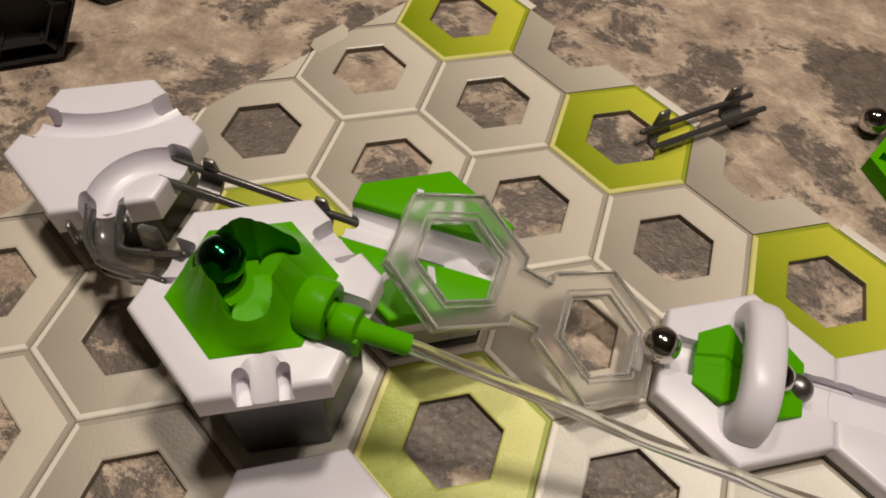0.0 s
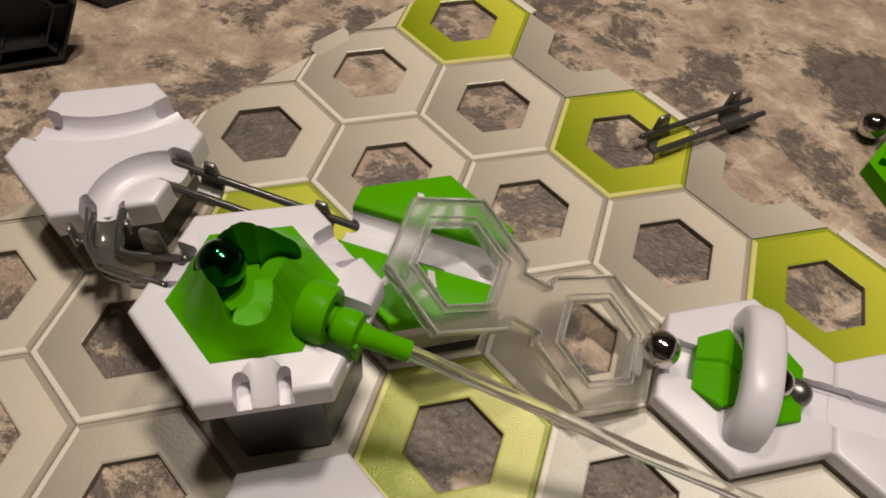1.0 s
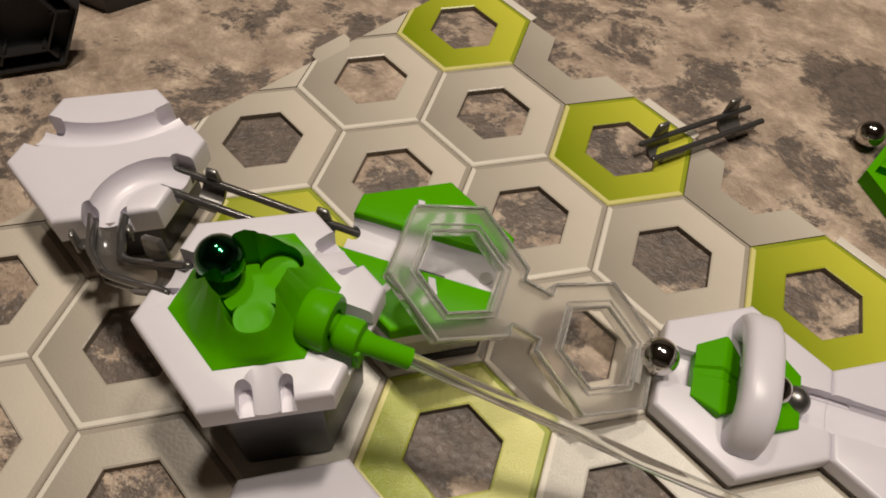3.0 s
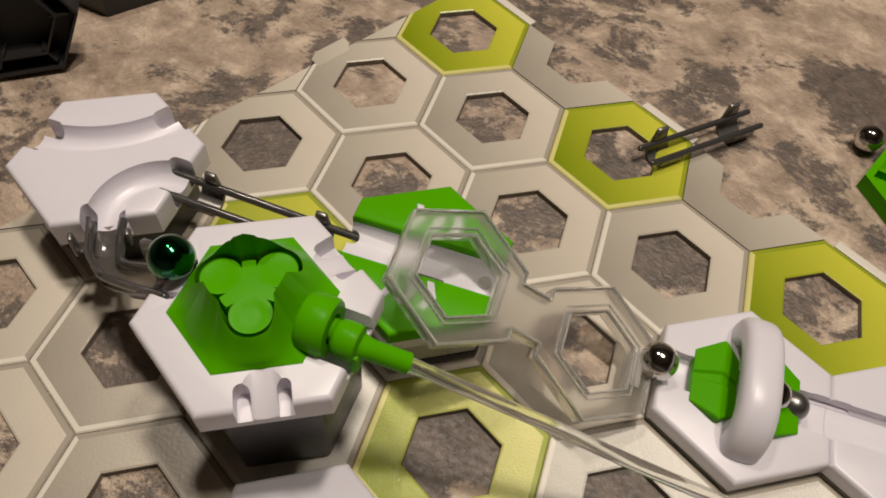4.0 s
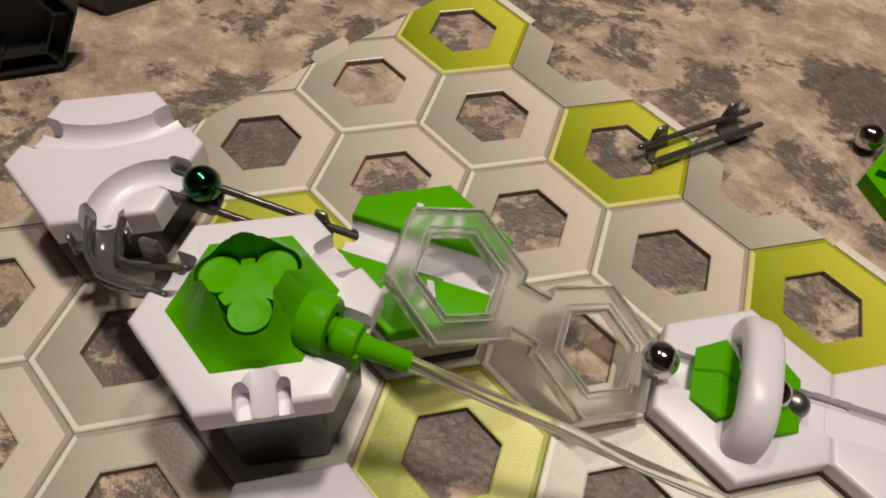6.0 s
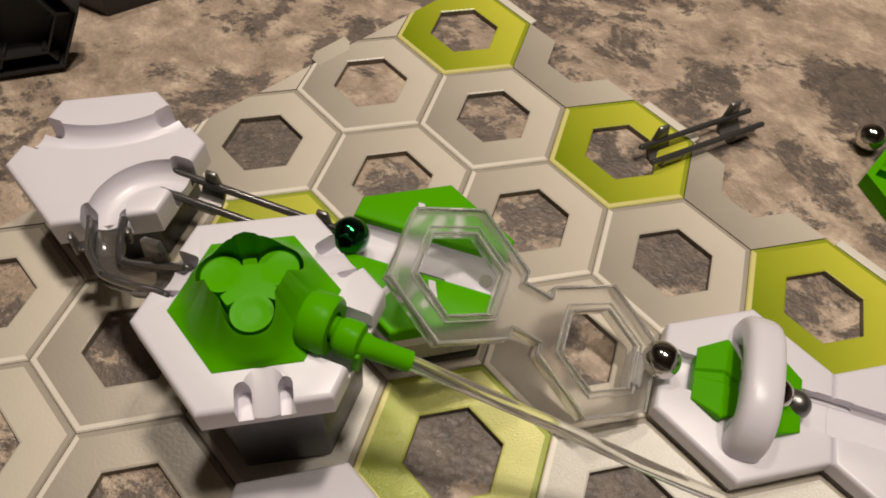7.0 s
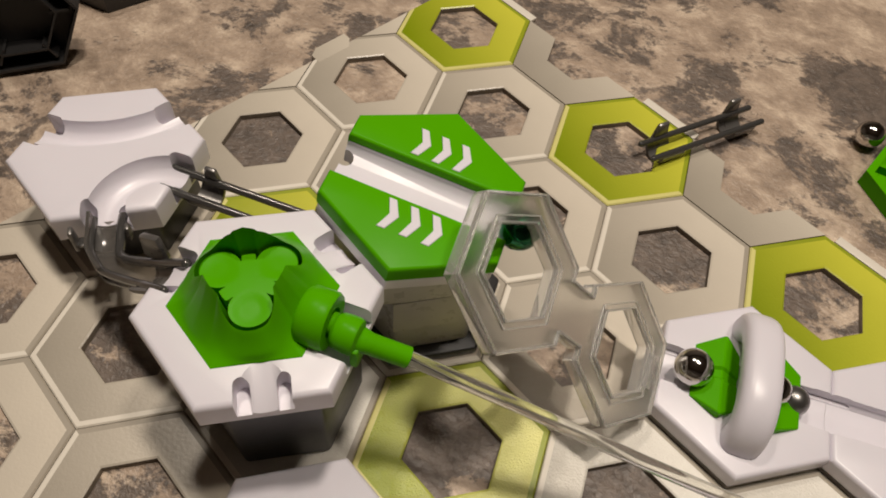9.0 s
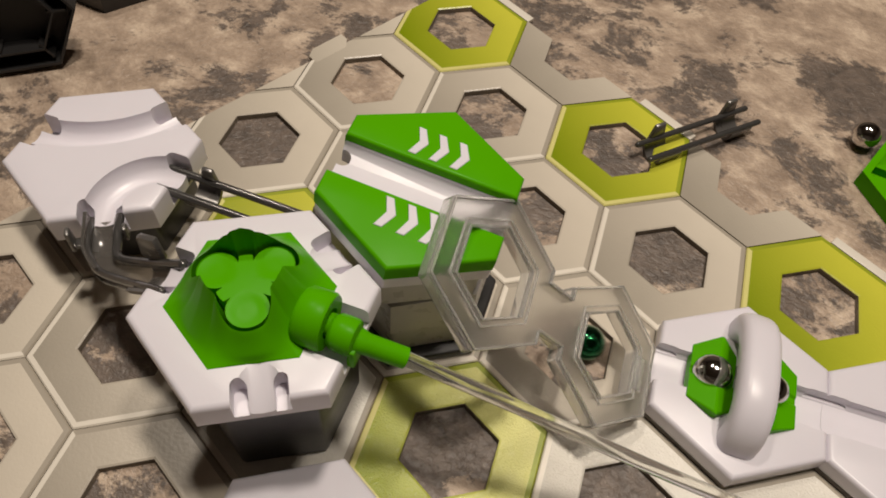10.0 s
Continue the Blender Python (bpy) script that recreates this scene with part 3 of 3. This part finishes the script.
def bent_rail():
    """Rail that leaves the launcher, drops, bends and hooks into the curve tile."""
    t = thing("bent_rail", 0, 0)
    tagged(t, "dark smoky bent rail dropping from the launcher to the curve tile", "rail", "dark rails")
    ex, ey = cell(-3, 2)[0] - 0.012, cell(-3, 2)[1]

    def lane(s, side):
        return (ex + 0.5 * s + 0.866 * side, ey - 0.866 * s + 0.5 * side)

    inner = [(*lane(0.44, 0.08), 0.47), (*lane(0.55, 0.08), 0.50), (*lane(0.66, 0.08), 0.50), (-1.565, -2.335, 0.515), (-1.48, -2.372, 0.56), (-1.30, -2.42, 0.70), (-1.10, -2.475, 0.87), (-0.94, -2.508, 1.0)]
    outer = [(*lane(0.44, -0.08), 0.47), (*lane(0.55, -0.08), 0.50), (*lane(0.67, -0.08), 0.50), (-1.675, -2.415, 0.52), (-1.56, -2.482, 0.555), (-1.30, -2.56, 0.72), (-1.12, -2.62, 0.87), (-0.975, -2.662, 0.975)]
    for line, sgn in ((inner, 1), (outer, -1)):
        pts = smooth_line(line)
        part("rod", sweep(pts, circle(0.027 if sgn > 0 else 0.022, 10)), RAIL, t)
        for p in (pts[-1],):
            cap = bmesh.new()
            bmesh.ops.create_icosphere(cap, subdivisions=2, radius=0.0272 if sgn > 0 else 0.0222)
            part("rod_tip", moved(cap, Matrix.Translation(p)), RAIL, t)
    # smoky flank that stands on the outer rod round the bend
    wall = smooth_line([(*lane(0.44, -0.088), 0.50), (*lane(0.58, -0.092), 0.49), (*lane(0.67, -0.092), 0.49), (-1.685, -2.42, 0.50), (-1.57, -2.488, 0.53)])
    part("side_wall", sweep(wall, [(-0.010, -0.05), (0.010, -0.05), (0.010, 0.055), (-0.010, 0.055)]), SMOKE, t, "smoky upright side wall")
    half = [(0.098 * math.cos(k), 0.085 * math.sin(k)) for k in [math.pi + math.pi * q / 10 for q in range(11)]] + [(0.078 * math.cos(k), 0.065 * math.sin(k)) for k in [math.tau - math.pi * q / 10 for q in range(11)]]
    floor_line = smooth_line([(*lane(0.47, 0), 0.47), (*lane(0.62, 0), 0.44), (-1.62, -2.372, 0.45), (-1.52, -2.43, 0.49), (-1.30, -2.49, 0.64), (-1.12, -2.545, 0.80)])
    part("trough", sweep(floor_line, [(-0.085, 0.005), (-0.05, -0.012), (0.05, -0.012), (0.085, 0.005), (0.085, 0.017), (0.05, 0.0), (-0.05, 0.0), (-0.085, 0.017)]), SMOKE, t, "smoky see-through trough floor")
    for p, q in (((*lane(0.50, 0), 0.50), (*lane(0.66, 0), 0.495)), ((-1.22, -2.54, 0.79), (-1.08, -2.567, 0.90))):
        part("saddle", sweep([p, q], half), SADDLE, t)
    plate_on(t, lane(0.56, -0.165), lane(0.64, -0.165), 0.44, 0.60, 0.014)
    part("tab_foot", moved(box(-0.03, 0.03, -0.09, 0.0, -0.012, 0.012, 0.008), Matrix.Translation((*lane(0.60, -0.08), 0.47)) @ Matrix.Rotation(radians(-60), 4, "Z")), RAIL, t)
    plate_on(t, lane(0.56, 0.128), lane(0.63, 0.128), 0.47, 0.57, 0.014)
    plate_on(t, (-1.285, -2.400), (-1.10, -2.445), 0.76, 0.945, 0.022, 0.10)


bent_rail()
sx, sy = cell(-3, 2)
rail_piece("straight_rail", [(sx + 0.37 + 1.22 * i / 14, sy, 0.475 - 0.10 * i / 14) for i in range(15)], "dark smoky straight rail from the curve tile to the lift", inset=0.165)


def loose_rail():
    # lies tipped over the plate's edge
    a, b = Vector((1.173, -0.055, 0.085)), Vector((1.908, 0.652, 0.065))
    rail_piece("loose_rail", [a + (b - a) * (i / 14) for i in range(15)], "dark smoky short rail lying loose on the lime field", wide=0.078, rod=0.023, bulk=1.3)


loose_rail()


# ---------------------------------------------------------------- lift
def chevron():
    return [(-0.022, 0.092), (0.022, 0.092), (0.064, 0.0), (0.022, -0.092), (-0.022, -0.092), (0.018, 0.0)]


def lift():
    x, y = cell(-1, 2)
    t = thing("lift_tile", x, y + 0.0)
    tagged(t, "green and white lift tile with white arrows over a grey housing", "lift tile")
    part("base", prism(hexagon(0.52), 0.004, 0.07, round_all=0.015), BLACK, t, "black plastic foot")
    part("housing", prism(hexagon(0.43), 0.06, 0.32, round_all=0.02), GREY, t, "frosted grey housing")
    sleeve = part("sleeve", sweep([(v[0], v[1], 0.0) for v in hexagon(0.455)], [(0.012, 0), (-0.012, 0), (-0.012, 0.30), (0.012, 0.30)], closed=True), GREY, t, "frosted grey sliding sleeve", at=(0, 0, 0.03))
    plat = part("platform", bmesh.new(), WHITE, t, "rising platform", at=(0, 0, 0.53))
    hook = lathe([(0, -0.3), (0.045, -0.3), (0.045, 0.1), (0, 0.1)], 20)
    body = cut(prism(hexagon(0.545), -0.20, -0.055, round_all=0.012), sweep([(-0.7, 0, 0), (0.7, 0, 0)], [(-0.2, 0.2), (-0.125, 0.01), (-0.121, -0.075), (-0.095, -0.108), (-0.04, -0.124), (0.04, -0.124), (0.095, -0.108), (0.121, -0.075), (0.125, 0.01), (0.2, 0.2)]), moved(hook, Matrix.Translation((-0.455, 0.055, 0))))
    old = plat.data
    plat.data = mesh_of("platform", body, WHITE)
    bpy.data.meshes.remove(old)
    skirt = sweep([(v[0], v[1], -0.44) for v in hexagon(0.49)], [(0.012, 0), (-0.012, 0), (-0.012, 0.25), (0.012, 0.25)], closed=True)
    part("skirt", skirt, GREY, plat, "frosted grey skirt")
    for sgn in (1, -1):
        half = clip(hexagon(0.548), (0, -sgn), -0.125)
        gp = part("green_cover", prism(half, -0.10, 0.0, round_top=0.02), GREEN, plat, "glossy green cover")
        for k in range(3):
            c = chevron()
            ch = prism(c, -0.01, 0.006, round_top=0.003, segments=1)
            part("arrow", moved(ch, Matrix.Translation((-0.124 + 0.115 * k, sgn * 0.248, 0))), WHITE, plat, "white arrow mark")
    part("slot", box(-0.005, 0.16, -0.112, -0.06, -0.125, -0.100, 0.004), DARKGREY, plat, "dark slot in the groove")
    pin = moved(lathe([(0, -0.15), (0.040, -0.15), (0.040, -0.108), (0, -0.108)], 16), Matrix.Translation((0.386, 0.015, 0)))
    part("stop_pin", pin, GREY, plat)
    return t, plat, sleeve


LIFT, PLATFORM, SLEEVE = lift()


# ---------------------------------------------------------------- clear double ring
def double_ring():
    t = thing("clear_double_ring", 0, 0)
    tagged(t, "clear plastic double hexagon ring leaning on the lift", "plastic ring")
    d = 0.925 / 2
    a, h, w = 0.425 * ROOT3 / 2, 0.2125, 0.14
    half = [(d - a, -w), (d - a, -h), (d, -0.425), (d + a, -h), (d + a, h), (d, 0.425), (d - a, h), (d - a, w)]
    rim = half + [(-x, -y) for x, y in half]
    holes = [[(s + x, y) for x, y in hexagon(0.266)] for s in (-d, d)]
    # the flat face with its two holes, one wall round the whole outline, and a wall and a ledge round each hole
    bm = bmesh.new()
    edges = []
    for loop in (rim, *holes):
        vs = [bm.verts.new((x, y, 0.014)) for x, y in loop]
        edges += [bm.edges.new((p, q)) for p, q in zip(vs, vs[1:] + vs[:1])]
    bmesh.ops.triangle_fill(bm, edges=edges, use_beauty=True, use_dissolve=False)
    up = bmesh.ops.extrude_face_region(bm, geom=bm.faces[:])
    bmesh.ops.translate(bm, vec=(0, 0, 0.016), verts=[v for v in up["geom"] if isinstance(v, bmesh.types.BMVert)])
    part("face", bm, FROST, t)

    def wall(loop, z0, z1, thick):
        ring = sweep([(x, y, 0) for x, y in loop], [(-thick, z0), (thick, z0), (thick, z1), (-thick, z1)], closed=True)
        bmesh.ops.bevel(ring, geom=ring.edges[:], offset=0.004, segments=2, profile=0.5, affect="EDGES")
        return ring

    part("rim", wall(rim, -0.048, 0.048, 0.008), CLEAR, t)
    for s, hole in zip((-d, d), holes):
        part("hole_wall", wall(hole, -0.045, 0.044, 0.007), CLEAR, t)
        part("hole_ledge", wall([(s + x, y) for x, y in hexagon(0.305)], 0.024, 0.043, 0.006), CLEAR, t)
    part("end_tab", box(d + 0.235, d + 0.30, -0.10, 0.10, 0.032, 0.052, 0.006), CLEAR, t)
    return t


RING = double_ring()


# ---------------------------------------------------------------- magnet cannon
def cannon():
    top = 0.15
    t = thing("magnet_cannon", *cell(1, 2))
    tagged(t, "white magnet cannon tile with a green core under a white arch", "magnet cannon")
    body = cut(tile_body(0.030, top), trough(top), *notch_pair(0, top, 0.075), *notch_pair(180, top, 0.075))
    part("body", body, WHITE, t)
    part("foot", prism(hexagon(0.545), 0.004, 0.032), DARKGREY, t, "dark grey foot")
    for sgn in (-1, 1):
        # a wedge that widens and rises to a ridge, then drops towards the arch; a shallow groove runs over it
        bm = bmesh.new()
        rows = []
        for x, half, h in ((0.312, 0.170, -0.06), (0.307, 0.172, 0.012), (0.160, 0.252, 0.064), (0.142, 0.255, 0.060), (0.045, 0.185, 0.0), (0.040, 0.185, -0.06)):
            row = []
            for f, drop in ((-1, 0.1), (-1, 0.006), (-0.96, 0), (-0.17, 0), (-0.10, 0.016), (0.10, 0.016), (0.17, 0), (0.96, 0), (1, 0.006), (1, 0.1)):
                z = h - drop if 0.01 > drop or h < 0 else (h - drop if drop < 0.05 else -0.06)
                row.append(bm.verts.new((sgn * x, f * half, top + max(-0.06, z))))
            rows.append(row)
        for p, q in zip(rows, rows[1:]):
            for k in range(len(p) - 1):
                bm.faces.new((p[k], p[k + 1], q[k + 1], q[k]))
        bmesh.ops.remove_doubles(bm, verts=bm.verts, dist=1e-5)
        part("core", bm, GREEN, t, "green plastic core", sharp=20)
    path = []
    for i in range(33):
        a = math.pi * i / 32
        cx, cz = math.cos(a), math.sin(a)
        path.append((0.0, 0.358 * (abs(cx) ** 0.7) * (1 if cx > 0 else -1), top - 0.03 + 0.268 * cz ** 0.75))
    prof = [(0.110 * (abs(math.cos(k)) ** 0.6) * (1 if math.cos(k) > 0 else -1), 0.086 * (abs(math.sin(k)) ** 0.8) * (1 if math.sin(k) > 0 else -1)) for k in [math.tau * q / 24 for q in range(24)]]
    part("arch", sweep(path, [(h, s) for s, h in prof], up=(1, 0, 0)), WHITE, t, "rounded white arch")
    return t


cannon()


# ---------------------------------------------------------------- balls
def ball(name, x, y, z, material, label, r=0.1058):
    bm = bmesh.new()
    bmesh.ops.create_icosphere(bm, subdivisions=4, radius=r)
    ob = new(name, mesh_of(name, bm, material, sharp=180))
    ob.location = (x * U, y * U, z * U + PLATE)
    return tagged(ob, label, "ball", "marbles")


GREEN_BALL = ball("marble", -0.675, -2.566, 1.2, EMERALD, "shiny green metal ball rolling along the track", 0.112)
STEEL_BALL = ball("marble", 1.472, -1.760, 0.228, CHROME, "polished steel ball at the cannon's entry", 0.113)
DULL_BALL = ball("marble", 2.282, -1.723, 0.138, DULL, "dull grey ball at the cannon's exit", 0.088)
ball("marble", 2.142, -1.737, 0.215, CHROME, "polished steel ball held under the white arch", 0.095)
ball("marble", 2.78, 0.775, 0.060, CHROME, "polished steel ball on the worktop by a loose green tile")


# ---------------------------------------------------------------- loose tiles on the worktop
def loose_green():
    t = thing("loose_green_tile", 3.265, 0.40, turn=35)
    t.location.z = TABLE
    tagged(t, "green plastic tile lying upside down showing its ribs", "loose tile")
    wall = sweep([(p[0], p[1], 0.004) for p in hexagon(0.50)], [(0.03, 0), (-0.03, 0), (-0.03, 0.13), (0.03, 0.13)], closed=True)
    part("wall", wall, GREEN, t)
    part("floor_plate", prism(hexagon(0.49), 0.004, 0.05), GREEN, t)
    for a in (0, 60, 120):
        part("rib", moved(box(-0.45, 0.45, -0.02, 0.02, 0.05, 0.115), Matrix.Rotation(radians(a + 15), 4, "Z")), GREEN, t)
    part("hub", lathe([(0, 0.05), (0.16, 0.05), (0.16, 0.125), (0.12, 0.125), (0.12, 0.07), (0, 0.07)], 24), GREEN, t)


loose_green()


def black_block(x, y, turn, label, lift=(TABLE - PLATE) / U, tip=(0, 0)):
    t = thing("height_block", x, y, lift, turn, tip)
    tagged(t, label, "height block", "spare black blocks")
    part("wall", sweep([(p[0], p[1], 0.004) for p in hexagon(0.462)], [(0.014, 0), (-0.014, 0), (-0.011, 0.235), (0.011, 0.235)], closed=True), BLACK, t)
    part("inner_wall", sweep([(p[0], p[1], 0.004) for p in hexagon(0.315)], [(0.010, 0), (-0.010, 0), (-0.009, 0.232), (0.009, 0.232)], closed=True), BLACK, t)
    part("bottom", prism(hexagon(0.46), 0.004, 0.05), BLACK, t)
    for k in range(6):
        part("web", moved(box(0.27, 0.405, -0.009, 0.009, 0.05, 0.222), Matrix.Rotation(radians(60 * k + 30), 4, "Z")), BLACK, t)


black_block(-3.59, -0.60, 29.0, "black hollow height block lying on its side on the worktop", 0.355, (77.9, 28.6))
black_block(-3.466, 0.407, 21.5, "black hollow height block further back on the worktop")


# ---------------------------------------------------------------- what moves
def at(x, y, z, rx=0, ry=0, rz=0):
    return pose(x * U, y * U, z * U + PLATE, rx, ry, rz)


def motions():
    def local(z, ry=0.0, x=0.0):
        return pose(x * U, 0, z * U, 0, ry, 0)

    walk(PLATFORM, [(0, local(0.53, -0.5)), (7.2, local(0.53, -0.5)), (7.4, local(0.565, -1)), (7.5, local(0.60, -1)), (7.6, local(0.645, 0)), (7.7, local(0.69, 1)), (7.8, local(0.745, 2)), (7.9, local(0.85, 3)),
                    (8.0, local(0.95, 3.5)), (8.1, local(1.06, 4)), (8.2, local(1.14, 6)), (8.3, local(1.235, 15.5, 0.02)), (8.4, local(1.235, 16, 0.04)), (8.5, local(1.215, 15, 0.05)), (8.6, local(1.18, 13, 0.04)), (8.8, local(1.13, 10.5, 0.015)),
                    (9.0, local(1.115, 9.2, 0.005)), (9.3, local(1.125, 8.2, 0.005)), (10, local(1.135, 7.5, 0.005))])
    walk(SLEEVE, [(0, pose(0, 0, 0.03 * U)), (7.3, pose(0, 0, 0.03 * U)), (7.6, pose(0, 0, 0.08 * U)), (7.9, pose(0, 0, 0.19 * U)), (8.2, pose(0, 0, 0.34 * U)), (8.4, pose(0, 0, 0.36 * U)), (10, pose(0, 0, 0.34 * U))])
    walk(LIFTER, [(0, pose(-0.028 * U, 0.012 * U, 1.06 * U)), (2.8, pose(-0.028 * U, 0.012 * U, 1.06 * U)), (3.2, pose(-0.028 * U, 0.012 * U, 1.194 * U)), (10, pose(-0.028 * U, 0.012 * U, 1.194 * U))])
    lx, ly, lz = 0.455 * U, -0.012 * U, 1.01 * U
    walk(LEVER, [(0, pose(lx, ly, lz, 0, 0, 0)), (0.5, pose(lx, ly, lz, 0, 0.6, -0.8)), (1, pose(lx, ly, lz, 0, 2, -1)), (2.7, pose(lx, ly, lz, 0, 2, -1)), (10, pose(lx, ly, lz, 0, 2, -1))])
    walk(RING, [(0, at(0.68, -1.88, 0.484, 4, 24.9, 2)), (7.5, at(0.68, -1.885, 0.495, 4, 24.8, 2.1)), (7.7, at(0.685, -1.885, 0.48, 5, 25.5, 3)), (7.9, at(0.709, -1.92, 0.52, 8.5, 28, 6)), (8.0, at(0.737, -1.985, 0.645, 12, 32.5, 8)),
                (8.1, at(0.776, -2.03, 0.75, 15, 38, 10)), (8.2, at(0.813, -2.02, 0.77, 17, 41.5, 10.6)), (8.3, at(0.845, -1.975, 0.72, 17, 42.6, 10.2)), (8.5, at(0.885, -1.965, 0.72, 16.3, 44.5, 10.8)), (9.0, at(0.889, -1.99, 0.755, 16.2, 45, 11)),
                (9.3, at(0.868, -1.96, 0.70, 14, 42.5, 9.5)), (9.6, at(0.838, -1.93, 0.62, 10, 39.5, 7)), (10, at(0.813, -1.965, 0.655, 8.4, 40, 7.2))])
    walk(GREEN_BALL, [(0, at(-0.675, -2.569, 1.19)), (2.75, at(-0.682, -2.56, 1.19)), (3.0, at(-0.69, -2.555, 1.265, 0, -8)), (3.2, at(-0.73, -2.545, 1.326, 0, -20)), (3.45, at(-0.84, -2.51, 1.30, 0, -40)), (3.8, at(-0.976, -2.475, 1.12, 0, -60)), (4.0, at(-0.995, -2.51, 1.08, 0, -70)),
                      (4.2, at(-1.084, -2.565, 1.0, 0, -85)), (4.4, at(-1.264, -2.526, 0.92, 0, -110)), (4.8, at(-1.516, -2.459, 0.80, 10, -140)), (5.0, at(-1.581, -2.404, 0.74, 20, -150)), (5.1, at(-1.621, -2.354, 0.70, 30, -160)),
                      (5.2, at(-1.69, -2.231, 0.66, 20, -155)), (5.3, at(-1.779, -2.095, 0.63, 10, -150)), (5.4, at(-1.815, -1.985, 0.61, -10, -135)), (5.5, at(-1.80, -1.884, 0.60, -30, -120)), (5.6, at(-1.755, -1.80, 0.59, -30, -105)), (5.7, at(-1.674, -1.758, 0.58, -30, -90)),
                      (6.0, at(-1.37, -1.735, 0.565, -30, -50)), (6.4, at(-0.93, -1.738, 0.55, -30, -10)), (6.8, at(-0.549, -1.742, 0.54, -30, 40)), (7.0, at(-0.424, -1.778, 0.557, -30, 60)), (7.2, at(-0.265, -1.79, 0.557, -30, 80)), (7.5, at(-0.012, -1.81, 0.627, -30, 120)),
                      (7.6, at(0.036, -1.805, 0.672, -30, 130)), (7.7, at(0.089, -1.80, 0.717, -30, 140)), (7.8, at(0.116, -1.769, 0.772, -30, 145)), (7.9, at(0.163, -1.751, 0.872, -30, 150)), (8.0, at(0.19, -1.715, 0.945, -30, 155)),
                      (8.2, at(0.258, -1.74, 1.13, -30, 165)), (8.3, at(0.275, -1.705, 1.13, -30, 170)), (8.5, at(0.32, -1.675, 1.11, -30, 180)), (8.7, at(0.40, -1.71, 1.07, -30, 200)), (8.9, at(0.494, -1.755, 1.03, -30, 230)), (9.1, at(0.537, -1.733, 0.95, -30, 250)),
                      (9.2, at(0.579, -1.711, 0.85, -30, 260)), (9.3, at(0.625, -1.69, 0.72, -30, 270)), (9.4, at(0.707, -1.627, 0.55, -30, 280)), (9.5, at(0.767, -1.604, 0.40, -30, 290)), (9.6, at(0.827, -1.606, 0.25, -30, 300)), (9.8, at(0.89, -1.75, 0.03, -30, 320)), (9.9, at(0.966, -1.737, 0.026, -30, 330)), (10, at(1.095, -1.695, 0.03, -30, 345))])
    walk(STEEL_BALL, [(0, at(1.472, -1.760, 0.228)), (7.9, at(1.481, -1.760, 0.228)), (8.2, at(1.546, -1.760, 0.228, 0, 40)), (8.6, at(1.591, -1.760, 0.228, 0, 65)), (8.8, at(1.639, -1.760, 0.228, 0, 90)), (9.0, at(1.677, -1.763, 0.228, 0, 110)),
                      (9.1, at(1.722, -1.748, 0.207, 0, 130)), (9.2, at(1.822, -1.722, 0.172, 0, 180)), (9.3, at(1.822, -1.722, 0.172, 0, 180)), (10, at(1.817, -1.722, 0.172, 0, 180))])
    walk(DULL_BALL, [(0, at(2.282, -1.723, 0.138)), (9.15, at(2.282, -1.723, 0.138)), (9.2, at(2.315, -1.725, 0.140, 0, 30)), (9.3, at(2.615, -1.726, 0.140, 0, 110)), (9.4, at(3.05, -1.728, 0.140, 0, 190)), (9.5, at(3.5, -1.732, 0.140, 0, 270)), (10, at(4.2, -1.732, 0.140, 0, 340))])


motions()
